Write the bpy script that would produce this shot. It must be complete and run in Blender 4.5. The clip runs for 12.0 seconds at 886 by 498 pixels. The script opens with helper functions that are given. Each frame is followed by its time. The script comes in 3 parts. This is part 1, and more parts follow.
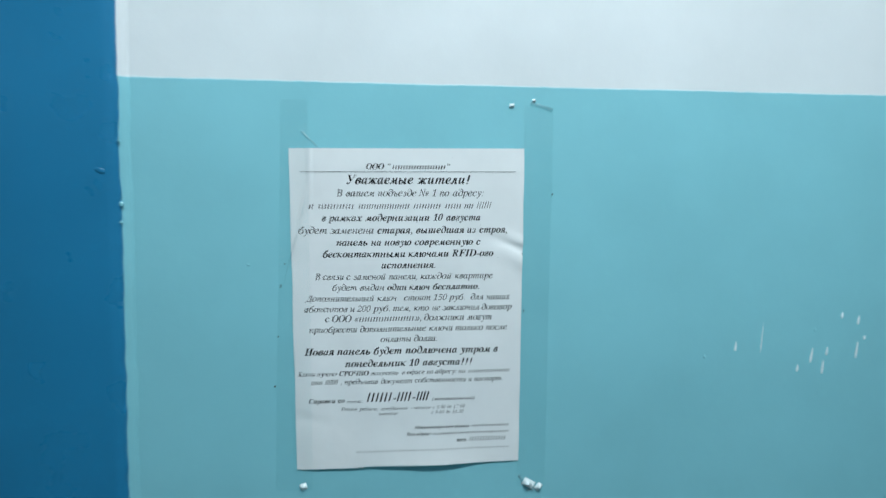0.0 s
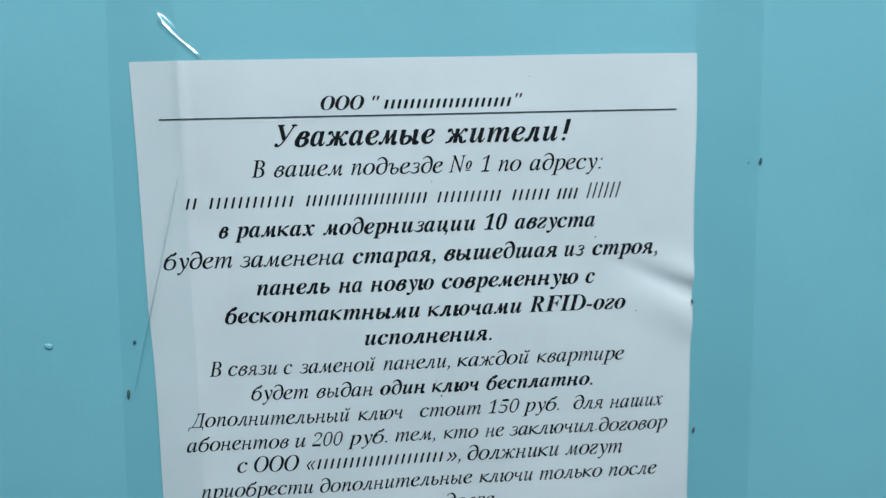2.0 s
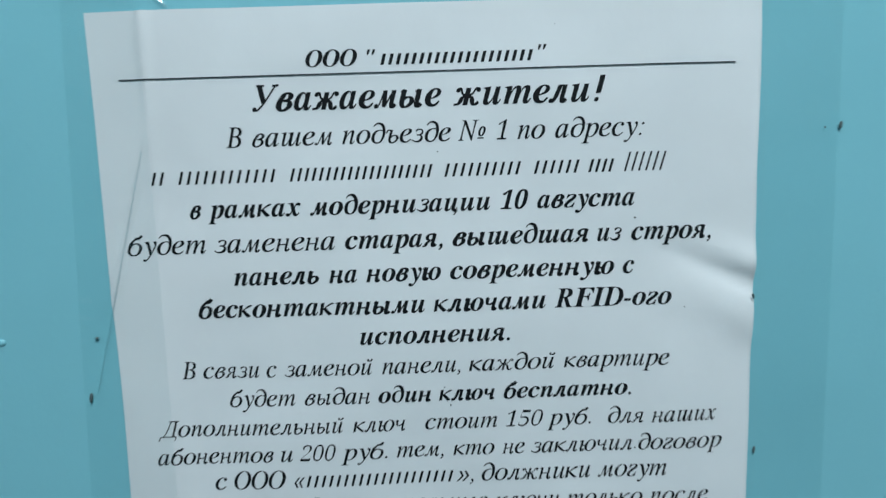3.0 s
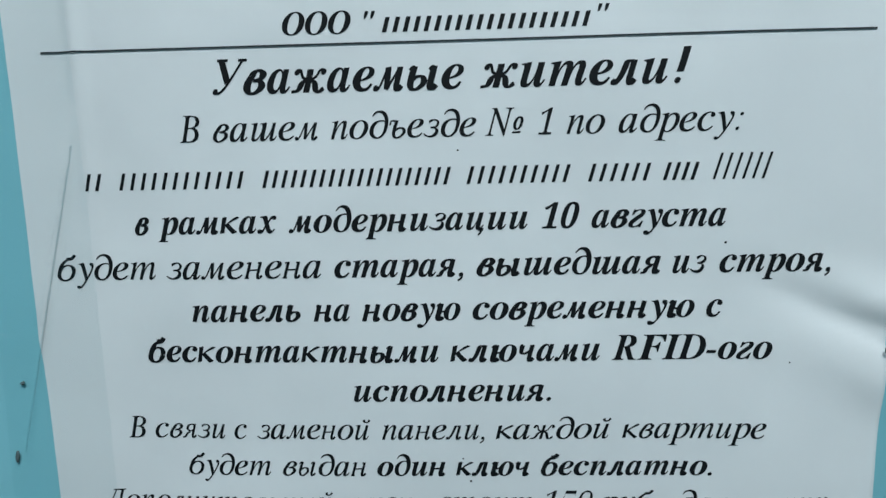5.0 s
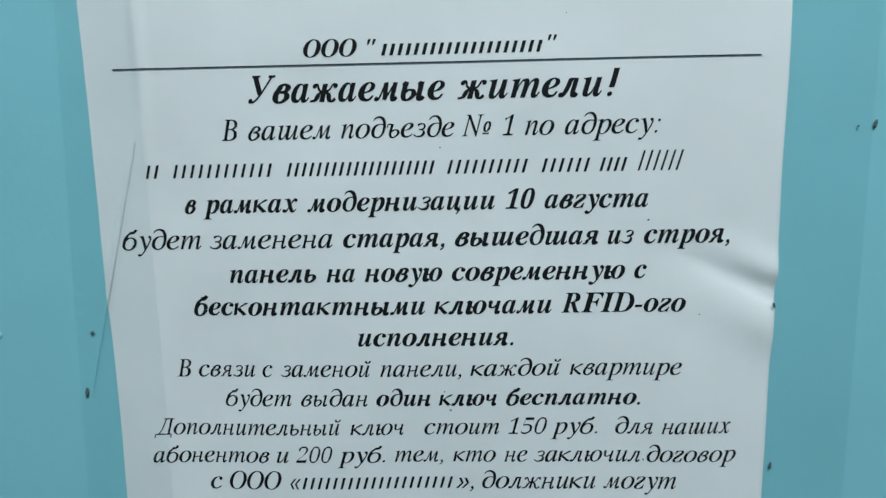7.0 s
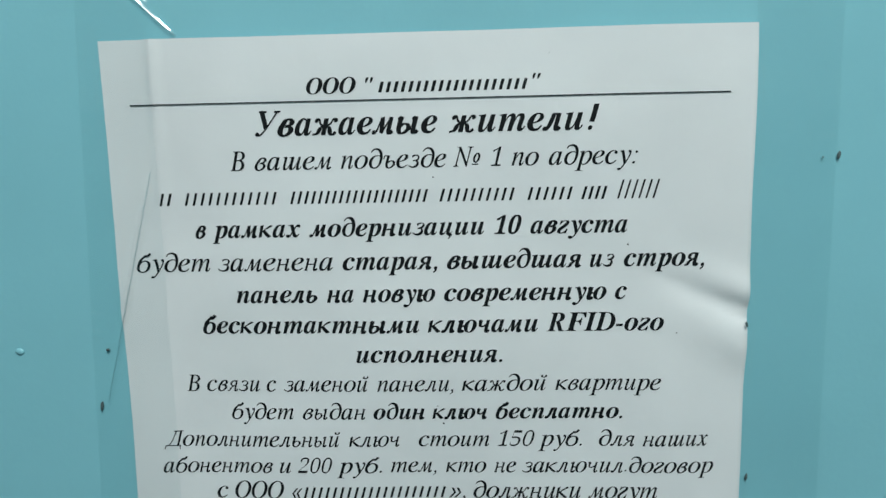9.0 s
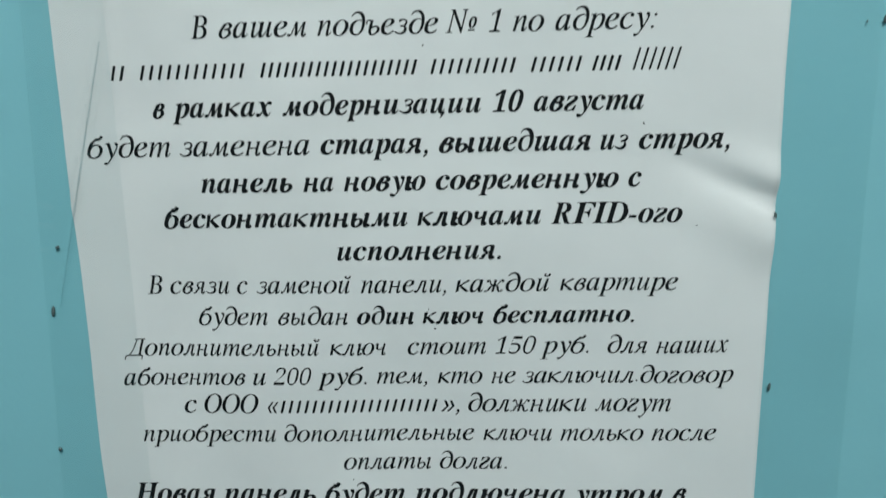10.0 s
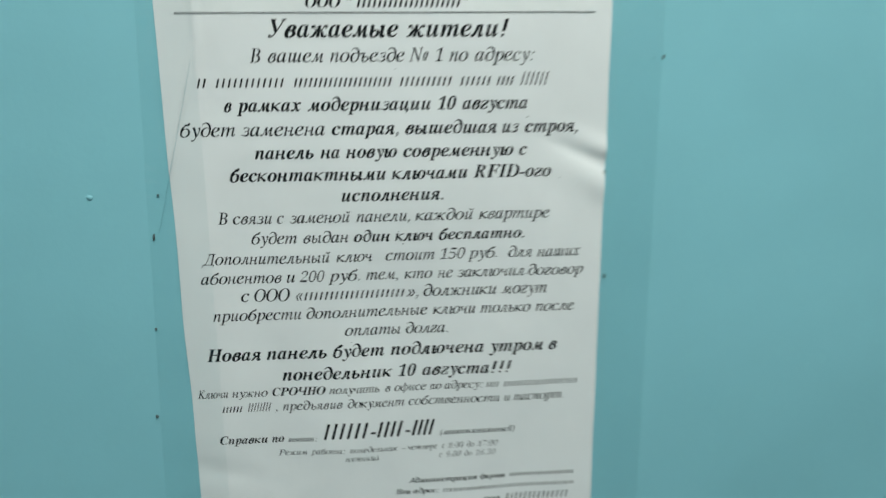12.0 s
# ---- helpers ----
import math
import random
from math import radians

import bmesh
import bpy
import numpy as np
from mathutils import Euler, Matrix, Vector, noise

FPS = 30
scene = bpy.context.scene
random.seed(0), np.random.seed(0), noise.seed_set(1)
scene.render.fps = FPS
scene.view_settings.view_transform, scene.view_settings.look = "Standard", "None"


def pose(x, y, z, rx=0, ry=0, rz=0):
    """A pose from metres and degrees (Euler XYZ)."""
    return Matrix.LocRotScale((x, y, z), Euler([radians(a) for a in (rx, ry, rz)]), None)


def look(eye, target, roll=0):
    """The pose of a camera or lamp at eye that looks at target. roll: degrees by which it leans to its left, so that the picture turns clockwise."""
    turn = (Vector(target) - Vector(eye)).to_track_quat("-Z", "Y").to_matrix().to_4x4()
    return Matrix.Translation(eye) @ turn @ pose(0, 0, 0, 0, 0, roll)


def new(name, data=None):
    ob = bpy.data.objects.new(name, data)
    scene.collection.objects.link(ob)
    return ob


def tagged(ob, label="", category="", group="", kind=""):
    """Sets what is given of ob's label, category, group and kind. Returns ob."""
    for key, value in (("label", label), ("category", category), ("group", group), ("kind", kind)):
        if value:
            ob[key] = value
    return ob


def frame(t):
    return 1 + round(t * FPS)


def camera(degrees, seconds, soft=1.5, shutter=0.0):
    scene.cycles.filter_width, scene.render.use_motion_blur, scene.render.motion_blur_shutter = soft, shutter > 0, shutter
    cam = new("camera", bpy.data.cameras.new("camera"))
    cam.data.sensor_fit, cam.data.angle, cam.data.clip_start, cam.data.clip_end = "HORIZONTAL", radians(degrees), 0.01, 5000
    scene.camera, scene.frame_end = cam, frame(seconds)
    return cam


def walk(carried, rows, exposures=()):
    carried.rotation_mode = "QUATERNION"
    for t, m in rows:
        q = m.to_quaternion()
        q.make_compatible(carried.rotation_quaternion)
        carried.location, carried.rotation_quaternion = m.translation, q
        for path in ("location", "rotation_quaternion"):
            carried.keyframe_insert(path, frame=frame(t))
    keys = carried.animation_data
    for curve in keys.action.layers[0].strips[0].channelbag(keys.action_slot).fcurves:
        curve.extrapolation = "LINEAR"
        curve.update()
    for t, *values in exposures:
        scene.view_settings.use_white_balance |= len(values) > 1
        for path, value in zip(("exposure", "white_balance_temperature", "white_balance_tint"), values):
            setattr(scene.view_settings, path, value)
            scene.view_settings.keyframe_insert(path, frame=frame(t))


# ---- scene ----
cam = camera(63.9, 12.0, soft=1.4, shutter=0.4)
PATH = [
    (0, (-0.02722, -0.64058, 1.59857), (0.15661, 1.33175, 1.32271), 0.922),
    (0.5, (-0.03376, -0.47600, 1.55844), (0.21803, 1.49508, 1.33167), 0.627),
    (1, (-0.03105, -0.34904, 1.56280), (0.17507, 1.62651, 1.32891), -0.070),
    (1.5, (-0.01711, -0.29175, 1.56221), (0.18101, 1.68128, 1.30164), -0.476),
    (2, (-0.01261, -0.27052, 1.56400), (0.13199, 1.70663, 1.29952), -0.686),
    (2.5, (-0.00553, -0.25488, 1.55931), (0.07217, 1.72394, 1.27962), -0.955),
    (3, (0.00176, -0.22951, 1.55540), (0.02282, 1.74989, 1.26991), -1.067),
    (3.2, (0.00464, -0.21353, 1.55679), (0.00517, 1.76543, 1.26745), -1.042),
    (4.8, (0.00767, -0.17040, 1.55995), (-0.08141, 1.79976, 1.22752), -0.735),
    (5, (0.00734, -0.17107, 1.55927), (-0.08686, 1.79780, 1.22063), -0.649),
    (5.5, (0.00811, -0.17704, 1.55855), (-0.08103, 1.78899, 1.20248), -0.547),
    (6, (0.00809, -0.18692, 1.55747), (-0.07535, 1.77790, 1.19342), -0.459),
    (6.5, (0.01089, -0.20077, 1.56089), (-0.06894, 1.76410, 1.19634), -0.426),
    (6.7, (0.01112, -0.20796, 1.55973), (-0.05875, 1.75908, 1.20492), -0.433),
    (8.3, (0.01474, -0.24510, 1.56832), (-0.06698, 1.72639, 1.24193), -0.467),
    (8.5, (0.01539, -0.24262, 1.56677), (-0.07178, 1.73120, 1.25622), -0.467),
    (9, (0.01606, -0.23334, 1.56492), (-0.06932, 1.74271, 1.26836), -0.490),
    (9.5, (0.01519, -0.21867, 1.55175), (-0.06274, 1.75413, 1.23236), -0.427),
    (10, (0.01530, -0.21107, 1.53625), (-0.04995, 1.74969, 1.14742), -0.375),
    (10.5, (0.01338, -0.20717, 1.52712), (-0.05128, 1.74421, 1.09360), -0.447),
    (11, (0.01047, -0.20854, 1.52401), (-0.03279, 1.73679, 1.06157), -0.432),
    (11.2, (0.00497, -0.21800, 1.52411), (-0.01253, 1.72154, 1.03638), -0.175),
    (11.5, (-0.00706, -0.25402, 1.53059), (0.01932, 1.68205, 1.02966), 0.025),
    (12, (-0.00262, -0.34510, 1.54809), (0.15726, 1.59491, 1.08894), 0.182),
]
EXPOSURES = [(0, -0.09, 6400, 10), (0.5, -0.15, 6250, 10), (1, -0.2, 6250, 10), (2.5, -0.30, 6300, 10), (5.5, -0.38, 6450, 10), (6.7, -0.36, 6500, 10), (8.5, -0.31, 6850, 10), (10.5, -0.32, 7100, 10), (11.3, -0.31, 7150, 10), (12, -0.2, 7350, 10)]
walk(cam, [(t, look(eye, target, roll)) for t, eye, target, roll in PATH], EXPOSURES)

# ---- light ----
world = bpy.data.worlds.new("stairwell_world")
scene.world = world
world.use_nodes = True
world.node_tree.nodes["Background"].inputs[0].default_value = (0.6, 0.75, 0.8, 1)
world.node_tree.nodes["Background"].inputs[1].default_value = 0.02

TUBE = bpy.data.lights.new("tube_glow", "AREA")
TUBE.shape, TUBE.size, TUBE.size_y = "RECTANGLE", 0.58, 0.10
TUBE.energy, TUBE.color = 19.8, (0.86, 0.97, 1.0)
LAMP_AT = (0.12, -0.70, 2.55)
tube_glow = new("tube_glow", TUBE)
tube_glow.matrix_world = pose(LAMP_AT[0], LAMP_AT[1], LAMP_AT[2] - 0.075)


# ---- materials ----
def material(name, colour, rough=0.5, metal=0.0, spec=0.5):
    m = bpy.data.materials.new(name)
    m.use_nodes = True
    b = m.node_tree.nodes["Principled BSDF"]
    b.inputs["Base Color"].default_value = (*colour, 1)
    b.inputs["Roughness"].default_value = rough
    b.inputs["Metallic"].default_value = metal
    b.inputs["Specular IOR Level"].default_value = spec
    return m, m.node_tree, b


def node(tree, kind, **values):
    n = tree.nodes.new(kind)
    for key, value in values.items():
        n.inputs[key].default_value = value
    return n


def place_noise(tree, scale, detail=3.0, rough=0.55):
    n = node(tree, "ShaderNodeTexNoise", Scale=scale, Detail=detail, Roughness=rough)
    c = tree.nodes.new("ShaderNodeNewGeometry")
    tree.links.new(c.outputs["Position"], n.inputs["Vector"])
    return n.outputs["Fac"]


def mapped(tree, value, lo, hi, a=0.3, b=0.7):
    n = node(tree, "ShaderNodeMapRange")
    for i, v in ((1, a), (2, b), (3, lo), (4, hi)):
        n.inputs[i].default_value = v
    tree.links.new(value, n.inputs[0])
    return n.outputs[0]


def tint(tree, colour, value, out):
    """Colour (a socket or a value) times a grey factor, into out."""
    n = tree.nodes.new("ShaderNodeVectorMath")
    n.operation = "SCALE"
    if isinstance(colour, tuple):
        n.inputs[0].default_value = colour
    else:
        tree.links.new(colour, n.inputs[0])
    tree.links.new(value, n.inputs["Scale"])
    tree.links.new(n.outputs[0], out)


def relief(tree, shader, layers):
    """Bump from layers of (socket, metres)."""
    last = None
    for value, height in layers:
        n = node(tree, "ShaderNodeBump", Strength=1.0, Distance=height)
        tree.links.new(value, n.inputs["Height"])
        if last:
            tree.links.new(last, n.inputs["Normal"])
        last = n.outputs["Normal"]
    tree.links.new(last, shader.inputs["Normal"])


TEAL = (0.226, 0.53, 0.602)
WHITE = (0.67, 0.70, 0.72)
BLUE = (0.014, 0.17, 0.335)
BAND = 1.656            # where the oil paint of the dado ends


def wall_paint():
    m, t, b = material("two_tone_wall_paint", TEAL, 0.34, spec=0.45)
    geo = t.nodes.new("ShaderNodeNewGeometry")
    sep = t.nodes.new("ShaderNodeSeparateXYZ")
    t.links.new(geo.outputs["Position"], sep.inputs[0])
    ragged = mapped(t, place_noise(t, 60, 4, 0.6), -0.0003, 0.0003)
    wavy = mapped(t, place_noise(t, 5, 2), -0.0003, 0.0003)
    add = t.nodes.new("ShaderNodeMath")
    t.links.new(ragged, add.inputs[0])
    t.links.new(wavy, add.inputs[1])
    add2 = t.nodes.new("ShaderNodeMath")
    t.links.new(add.outputs[0], add2.inputs[0])
    t.links.new(sep.outputs["Z"], add2.inputs[1])
    step = mapped(t, add2.outputs[0], 0.0, 1.0, BAND - 0.0006, BAND + 0.0006)
    mix = t.nodes.new("ShaderNodeMix")
    mix.data_type = "RGBA"
    mix.inputs[6].default_value = (*TEAL, 1)
    mix.inputs[7].default_value = (*WHITE, 1)
    t.links.new(step, mix.inputs[0])
    blotch = mapped(t, place_noise(t, 7, 4), 0.95, 1.05)
    tint(t, mix.outputs[2], blotch, b.inputs["Base Color"])
    t.links.new(mapped(t, step, 0.33, 0.75, 0, 1), b.inputs["Roughness"])
    relief(t, b, ((place_noise(t, 9, 3), 0.0022), (place_noise(t, 90, 3), 0.00016), (place_noise(t, 420, 2), 0.00004), (step, -0.0003)))
    return m


def plain_paint(name, colour, rough, coarse=0.0015, fine=0.00005, vary=0.05, spec=0.5):
    m, t, b = material(name, colour, rough, spec=spec)
    tint(t, colour, mapped(t, place_noise(t, 8, 4), 1 - vary, 1 + vary), b.inputs["Base Color"])
    relief(t, b, ((place_noise(t, 9, 3), coarse), (place_noise(t, 260, 3), fine)))
    t.links.new(mapped(t, place_noise(t, 20, 3), rough * 0.85, rough * 1.15), b.inputs["Roughness"])
    return m


def paper_stock():
    m, t, b = material("office_paper", (0.745, 0.755, 0.765), 0.75, spec=0.25)
    tint(t, (0.745, 0.755, 0.765), mapped(t, place_noise(t, 30, 4), 0.975, 1.025), b.inputs["Base Color"])
    relief(t, b, ((place_noise(t, 45, 3), 0.00035), (place_noise(t, 900, 2), 0.000012)))
    return m


def clear_film(name, pass_colour, rough, gloss):
    m = bpy.data.materials.new(name)
    m.use_nodes = True
    t = m.node_tree
    t.nodes.clear()
    out = t.nodes.new("ShaderNodeOutputMaterial")
    clear = node(t, "ShaderNodeBsdfTransparent")
    clear.inputs[0].default_value = (*pass_colour, 1)
    shine = node(t, "ShaderNodeBsdfGlossy", Roughness=rough)
    shine.inputs[0].default_value = (1, 1, 1, 1)
    bump = node(t, "ShaderNodeBump", Strength=1.0, Distance=0.0006)
    t.links.new(place_noise(t, 40, 3), bump.inputs["Height"])
    t.links.new(bump.outputs[0], shine.inputs["Normal"])
    mix = t.nodes.new("ShaderNodeMixShader")
    mix.inputs[0].default_value = gloss
    t.links.new(clear.outputs[0], mix.inputs[1])
    t.links.new(shine.outputs[0], mix.inputs[2])
    t.links.new(mix.outputs[0], out.inputs[0])
    return m


M_WALL = wall_paint()
M_TEAL = plain_paint("teal_gloss_paint", TEAL, 0.2, spec=0.9)
M_LUMP = plain_paint("teal_satin_paint", TEAL, 0.34)
M_RUN = plain_paint("pale_gloss_paint", (0.76, 0.84, 0.86), 0.12, spec=0.8)
M_WHITE = plain_paint("white_lime_paint", WHITE, 0.75)
M_BLUE = plain_paint("blue_enamel_paint", BLUE, 0.30, 0.0009, 0.00003, 0.05)
M_CEIL = plain_paint("ceiling_whitewash", (0.75, 0.77, 0.77), 0.85)
M_FLOOR = plain_paint("grey_concrete_floor", (0.23, 0.22, 0.21), 0.8, 0.001, 0.0002, 0.25)
M_PAPER = paper_stock()
M_INK = material("printer_toner", (0.006, 0.0065, 0.008), 0.6, spec=0.2)[0]
M_RULE = material("worn_printer_toner", (0.035, 0.037, 0.042), 0.6, spec=0.2)[0]
M_GREYINK = material("thin_printer_toner", (0.09, 0.092, 0.098), 0.6)[0]
M_TAPE = clear_film("clear_packing_tape", (0.966, 0.979, 0.979), 0.13, 0.035)
M_WRINKLE = clear_film("wrinkled_packing_tape", (0.97, 0.98, 0.98), 0.17, 0.24)
# Whitish balled tape; the pale colour also paints in the lamp's glint.
M_GLINT = plain_paint("balled_tape_painted_glint", (0.74, 0.82, 0.84), 0.16, 0.0004, 0.0001, spec=1.0)
M_DIRT = material("dark_grime", (0.075, 0.115, 0.12), 0.8)[0]
M_HOUSING = material("enamelled_steel", (0.8, 0.8, 0.78), 0.4)[0]
m_glow, glow_tree, glow_node = material("lit_diffuser", (0.9, 0.9, 0.9), 0.5)
glow_node.inputs["Emission Color"].default_value = (0.86, 0.97, 1.0, 1)
glow_node.inputs["Emission Strength"].default_value = 14.0


# ---- builders ----
def mesh_of(name, bm, mat, smooth=False):
    me = bpy.data.meshes.new(name)
    bm.to_mesh(me)
    bm.free()
    me.materials.append(mat)
    if smooth:
        me.polygons.foreach_set("use_smooth", [True] * len(me.polygons))
    return me


def part(name, bm, mat, parent=None, label="", smooth=False):
    ob = new(name, mesh_of(name, bm, mat, smooth))
    ob.parent = parent
    return tagged(ob, label)


def box(x0, x1, y0, y1, z0, z1, bevel=0.0, bm=None):
    bm = bm or bmesh.new()
    made = bmesh.ops.create_cube(bm, size=1, matrix=Matrix.Translation(((x0 + x1) / 2, (y0 + y1) / 2, (z0 + z1) / 2)) @ Matrix.Diagonal((x1 - x0, y1 - y0, z1 - z0, 1)))
    if bevel:
        edges = list({e for v in made["verts"] for e in v.link_edges})
        bmesh.ops.bevel(bm, geom=edges, offset=bevel, segments=3, profile=0.5, affect="EDGES")
    return bm


def surface(nx, nz, at):
    """A grid of nx by nz cells; at(u, v) gives each corner, u and v from 0 to 1."""
    bm = bmesh.new()
    rows = [[bm.verts.new(at(i / nx, j / nz)) for i in range(nx + 1)] for j in range(nz + 1)]
    for j in range(nz):
        for i in range(nx):
            bm.faces.new((rows[j][i], rows[j][i + 1], rows[j + 1][i + 1], rows[j + 1][i]))
    return bm


# ---- the setting ----
X_EDGE = -0.243     # where the wall meets the blue door case
R_X, R_Y = 1.75, -2.3

tagged(part("wall_north", box(X_EDGE - 0.012, R_X, 0, 0.18, 0, 2.6), M_WALL), "stairwell wall, glossy teal dado under white paint", "wall", kind="structure")
tagged(part("wall_south", box(-1.4, R_X, R_Y - 0.15, R_Y, 0, 2.6), M_WALL), "plain stairwell wall, teal below and white above", "wall", kind="structure")
tagged(part("wall_east", box(R_X, R_X + 0.15, R_Y - 0.15, 0.18, 0, 2.6), M_WALL), "plain stairwell side wall in teal and white", "wall", kind="structure")
tagged(part("wall_west", box(-1.55, -1.4, R_Y - 0.15, 0.18, 0, 2.6), M_WALL), "plain stairwell side wall in teal and white", "wall", kind="structure")
tagged(part("wall_over_door", box(-1.4, X_EDGE - 0.014, 0, 0.18, 2.15, 2.6), M_WHITE), "white wall above the blue door case", "wall", kind="structure")
tagged(part("floor", box(-1.55, R_X + 0.15, R_Y - 0.15, 0.18, -0.12, 0), M_FLOOR), "grey concrete stairwell floor", "floor", kind="structure")
tagged(part("ceiling", box(-1.55, R_X + 0.15, R_Y - 0.15, 0.18, 2.602, 2.72), M_CEIL), "whitewashed stairwell ceiling", "ceiling", kind="structure")


def edge_x(z):
    """The ragged, slightly leaning paint line along the blue case."""
    return X_EDGE - 0.0045 + (z - 1.6) * 0.016 + 0.0011 * noise.noise((3.1, 0, z * 60)) + 0.0016 * noise.noise((9.7, 0, z * 17))


def blue_case():
    """Steel door case: a broad flat face with a rolled edge that stands 9 mm proud of the wall."""
    bm = bmesh.new()
    zs = [2.15 * k / 860 for k in range(861)]
    rows = []
    for z in zs:
        e = edge_x(z)
        rows.append([bm.verts.new(p) for p in (
            (-0.62, 0.03, z), (-0.62, -0.009, z), (e - 0.06, -0.009 - 0.0004 * noise.noise((5, 1, z * 9)), z),
            (e - 0.012, -0.009 - 0.0004 * noise.noise((1, 4, z * 12)), z), (e - 0.003, -0.0082, z), (e - 0.0008, -0.0066, z), (e, -0.0035, z), (e + 0.0005, 0.004, z))])
    for a, b in zip(rows, rows[1:]):
        for i in range(len(a) - 1):
            bm.faces.new((a[i], a[i + 1], b[i + 1], b[i]))
    return bm


door_case = tagged(new("door_1"), "blue enamelled steel door case beside the teal wall", "door", kind="structure")
part("door_case", blue_case(), M_BLUE, door_case, "blue enamelled steel case with a chipped edge", True)
part("door_leaf", box(-1.4, -0.622, 0.02, 0.06, 0.01, 2.148, 0.003), M_BLUE, door_case)


def fillet():
    """Filler between case and wall, painted over with the wall, with a fine crack on its wall side."""
    bm = bmesh.new()
    rows = []
    for k in range(521):
        z = 2.15 * k / 520
        e = edge_x(z) - 0.0004
        w = 0.0085 + 0.0009 * noise.noise((7, 2, z * 25))
        rows.append([bm.verts.new(p) for p in ((e, -0.0036, z), (e + w * 0.35, -0.0030, z), (e + w * 0.8, -0.0016, z), (e + w, -0.0004, z), (e + w + 0.0006, 0.001, z))])
    for a, b in zip(rows, rows[1:]):
        for i in range(4):
            bm.faces.new((a[i], a[i + 1], b[i + 1], b[i]))
    return bm


tagged(part("trim", fillet(), M_WALL, smooth=True), "painted filler strip between the wall and the door case", "trim", kind="structure")


def blob(w, d, h, seg=12, rings=6, seed=0.0, rough=0.15):
    """A rounded, uneven lump, flat side on the wall, proud by d."""
    bm = bmesh.new()
    bmesh.ops.create_uvsphere(bm, u_segments=seg, v_segments=rings, radius=1)
    for v in bm.verts:
        k = 1 + rough * noise.noise(v.co * 1.7 + Vector((seed, seed * 2, 0)))
        v.co = Vector((v.co.x * w / 2 * k, min(v.co.y, 0.2) * d, v.co.z * h / 2 * k))
    return bm


def lump(name, x, z, w, h, d, mat, label, category, tilt=0.0, y=0.0, seed=0.0):
    ob = part(name, blob(w, d, h, seed=seed), mat, None, label, True)
    ob.matrix_world = pose(x, y, z, 0, tilt, 0)
    return tagged(ob, category=category)


lump("paint_dent", -0.2622, 1.5768, 0.009, 0.005, 0.0008, M_BLUE, "small dent in the blue enamel of the door case", "dent", 20, -0.0092)
for k, (x, z, s) in enumerate(((-0.2475, 1.5478, 0.0042), (-0.2482, 1.532, 0.003), (-0.2470, 1.602, 0.0022))):
    tagged(lump("paint_drop", x, z, s, s * 1.2, 0.002, M_TEAL, "teal paint drop on the chipped blue edge", "paint drop", 0, -0.0052, k), group="paint drops on the edge")

# ---- the notice ----
TL, TR, BL, BR = (-0.1053, 1.5982), (0.1050, 1.6010), (-0.1014, 1.3012), (0.1086, 1.3040)


def groove(x, z, ax, az, bx, bz, width):
    """How far into a crease from a to b a place lies: along it 0 to 1, and the bell-shaped depth across."""
    dx, dz = bx - ax, bz - az
    length = math.hypot(dx, dz)
    s = ((x - ax) * dx + (z - az) * dz) / length ** 2
    c = ((x - ax) * dz - (z - az) * dx) / length
    return s, c / width


def lift(x, z):
    """How far the sheet stands off the wall."""
    d = z - 1.6
    held = min(1.0, max(0.0, (0.108 - abs(x)) / 0.03))
    h = 0.0005 + (0.0002 + 0.0016 * held) * (0.45 + noise.noise((x * 19, 0.3, z * 15))) + 0.00022 * noise.noise((x * 45, 5.1, z * 38))
    h += 0.00055 * held * (0.5 - abs(noise.noise((x * 24 + 3.7, 7.3, z * 17)))) + 0.00022 * (0.5 - abs(noise.noise((x * 55, 1.9, z * 47 + 2.0))))
    # crease that runs in from the edge
    s, c = groove(x, z, 0.060, 1.5280, 0.110, 1.5068, 0.0033)
    k = max(0.0, min(1.2, s)) ** 2.0
    h -= 0.0019 * k * math.exp(-c * c)
    h += 0.0016 * k * math.exp(-((c - 2.8) / 2.3) ** 2)
    h += 0.0017 * k * math.exp(-((c + 2.1) / 1.5) ** 2)
    s, c = groove(x, z, 0.085, 1.515, 0.107, 1.499, 0.003)
    h -= 0.0002 * max(0.0, min(1.0, s)) * math.exp(-c * c)
    # upright fold under the tape
    f = max(0.0, min(1.0, 1 + (d + 0.02) / 0.06)) if d < -0.02 else 1.0
    h += 0.0010 * f * math.exp(-((x + 0.0872) / 0.0019) ** 2) + 0.0004 * f * (1 / (1 + math.exp(-(x + 0.0872) / 0.0016)))
    # slanting wrinkle by the other edge
    s, c = groove(x, z, -0.089, 1.565, -0.1058, 1.500, 0.0011)
    if -0.1 < s < 1.2:
        h += 0.0012 * math.sin(max(0, min(1, s)) * math.pi) ** 0.5 * math.exp(-c * c)
    # the loose lower edge bellies out between the tapes
    low = max(0.0, (-d - 0.255) / 0.042)
    h += 0.0027 * low ** 2 * math.exp(-((x - 0.022) / 0.042) ** 2)
    # shallow dents of handling
    s, c = groove(x, z, -0.105, 1.352, -0.045, 1.337, 0.006)
    if s > -0.2:
        h -= 0.0008 * math.exp(-c * c) * max(0.0, 1 - s)
    return max(h, 0.0003)


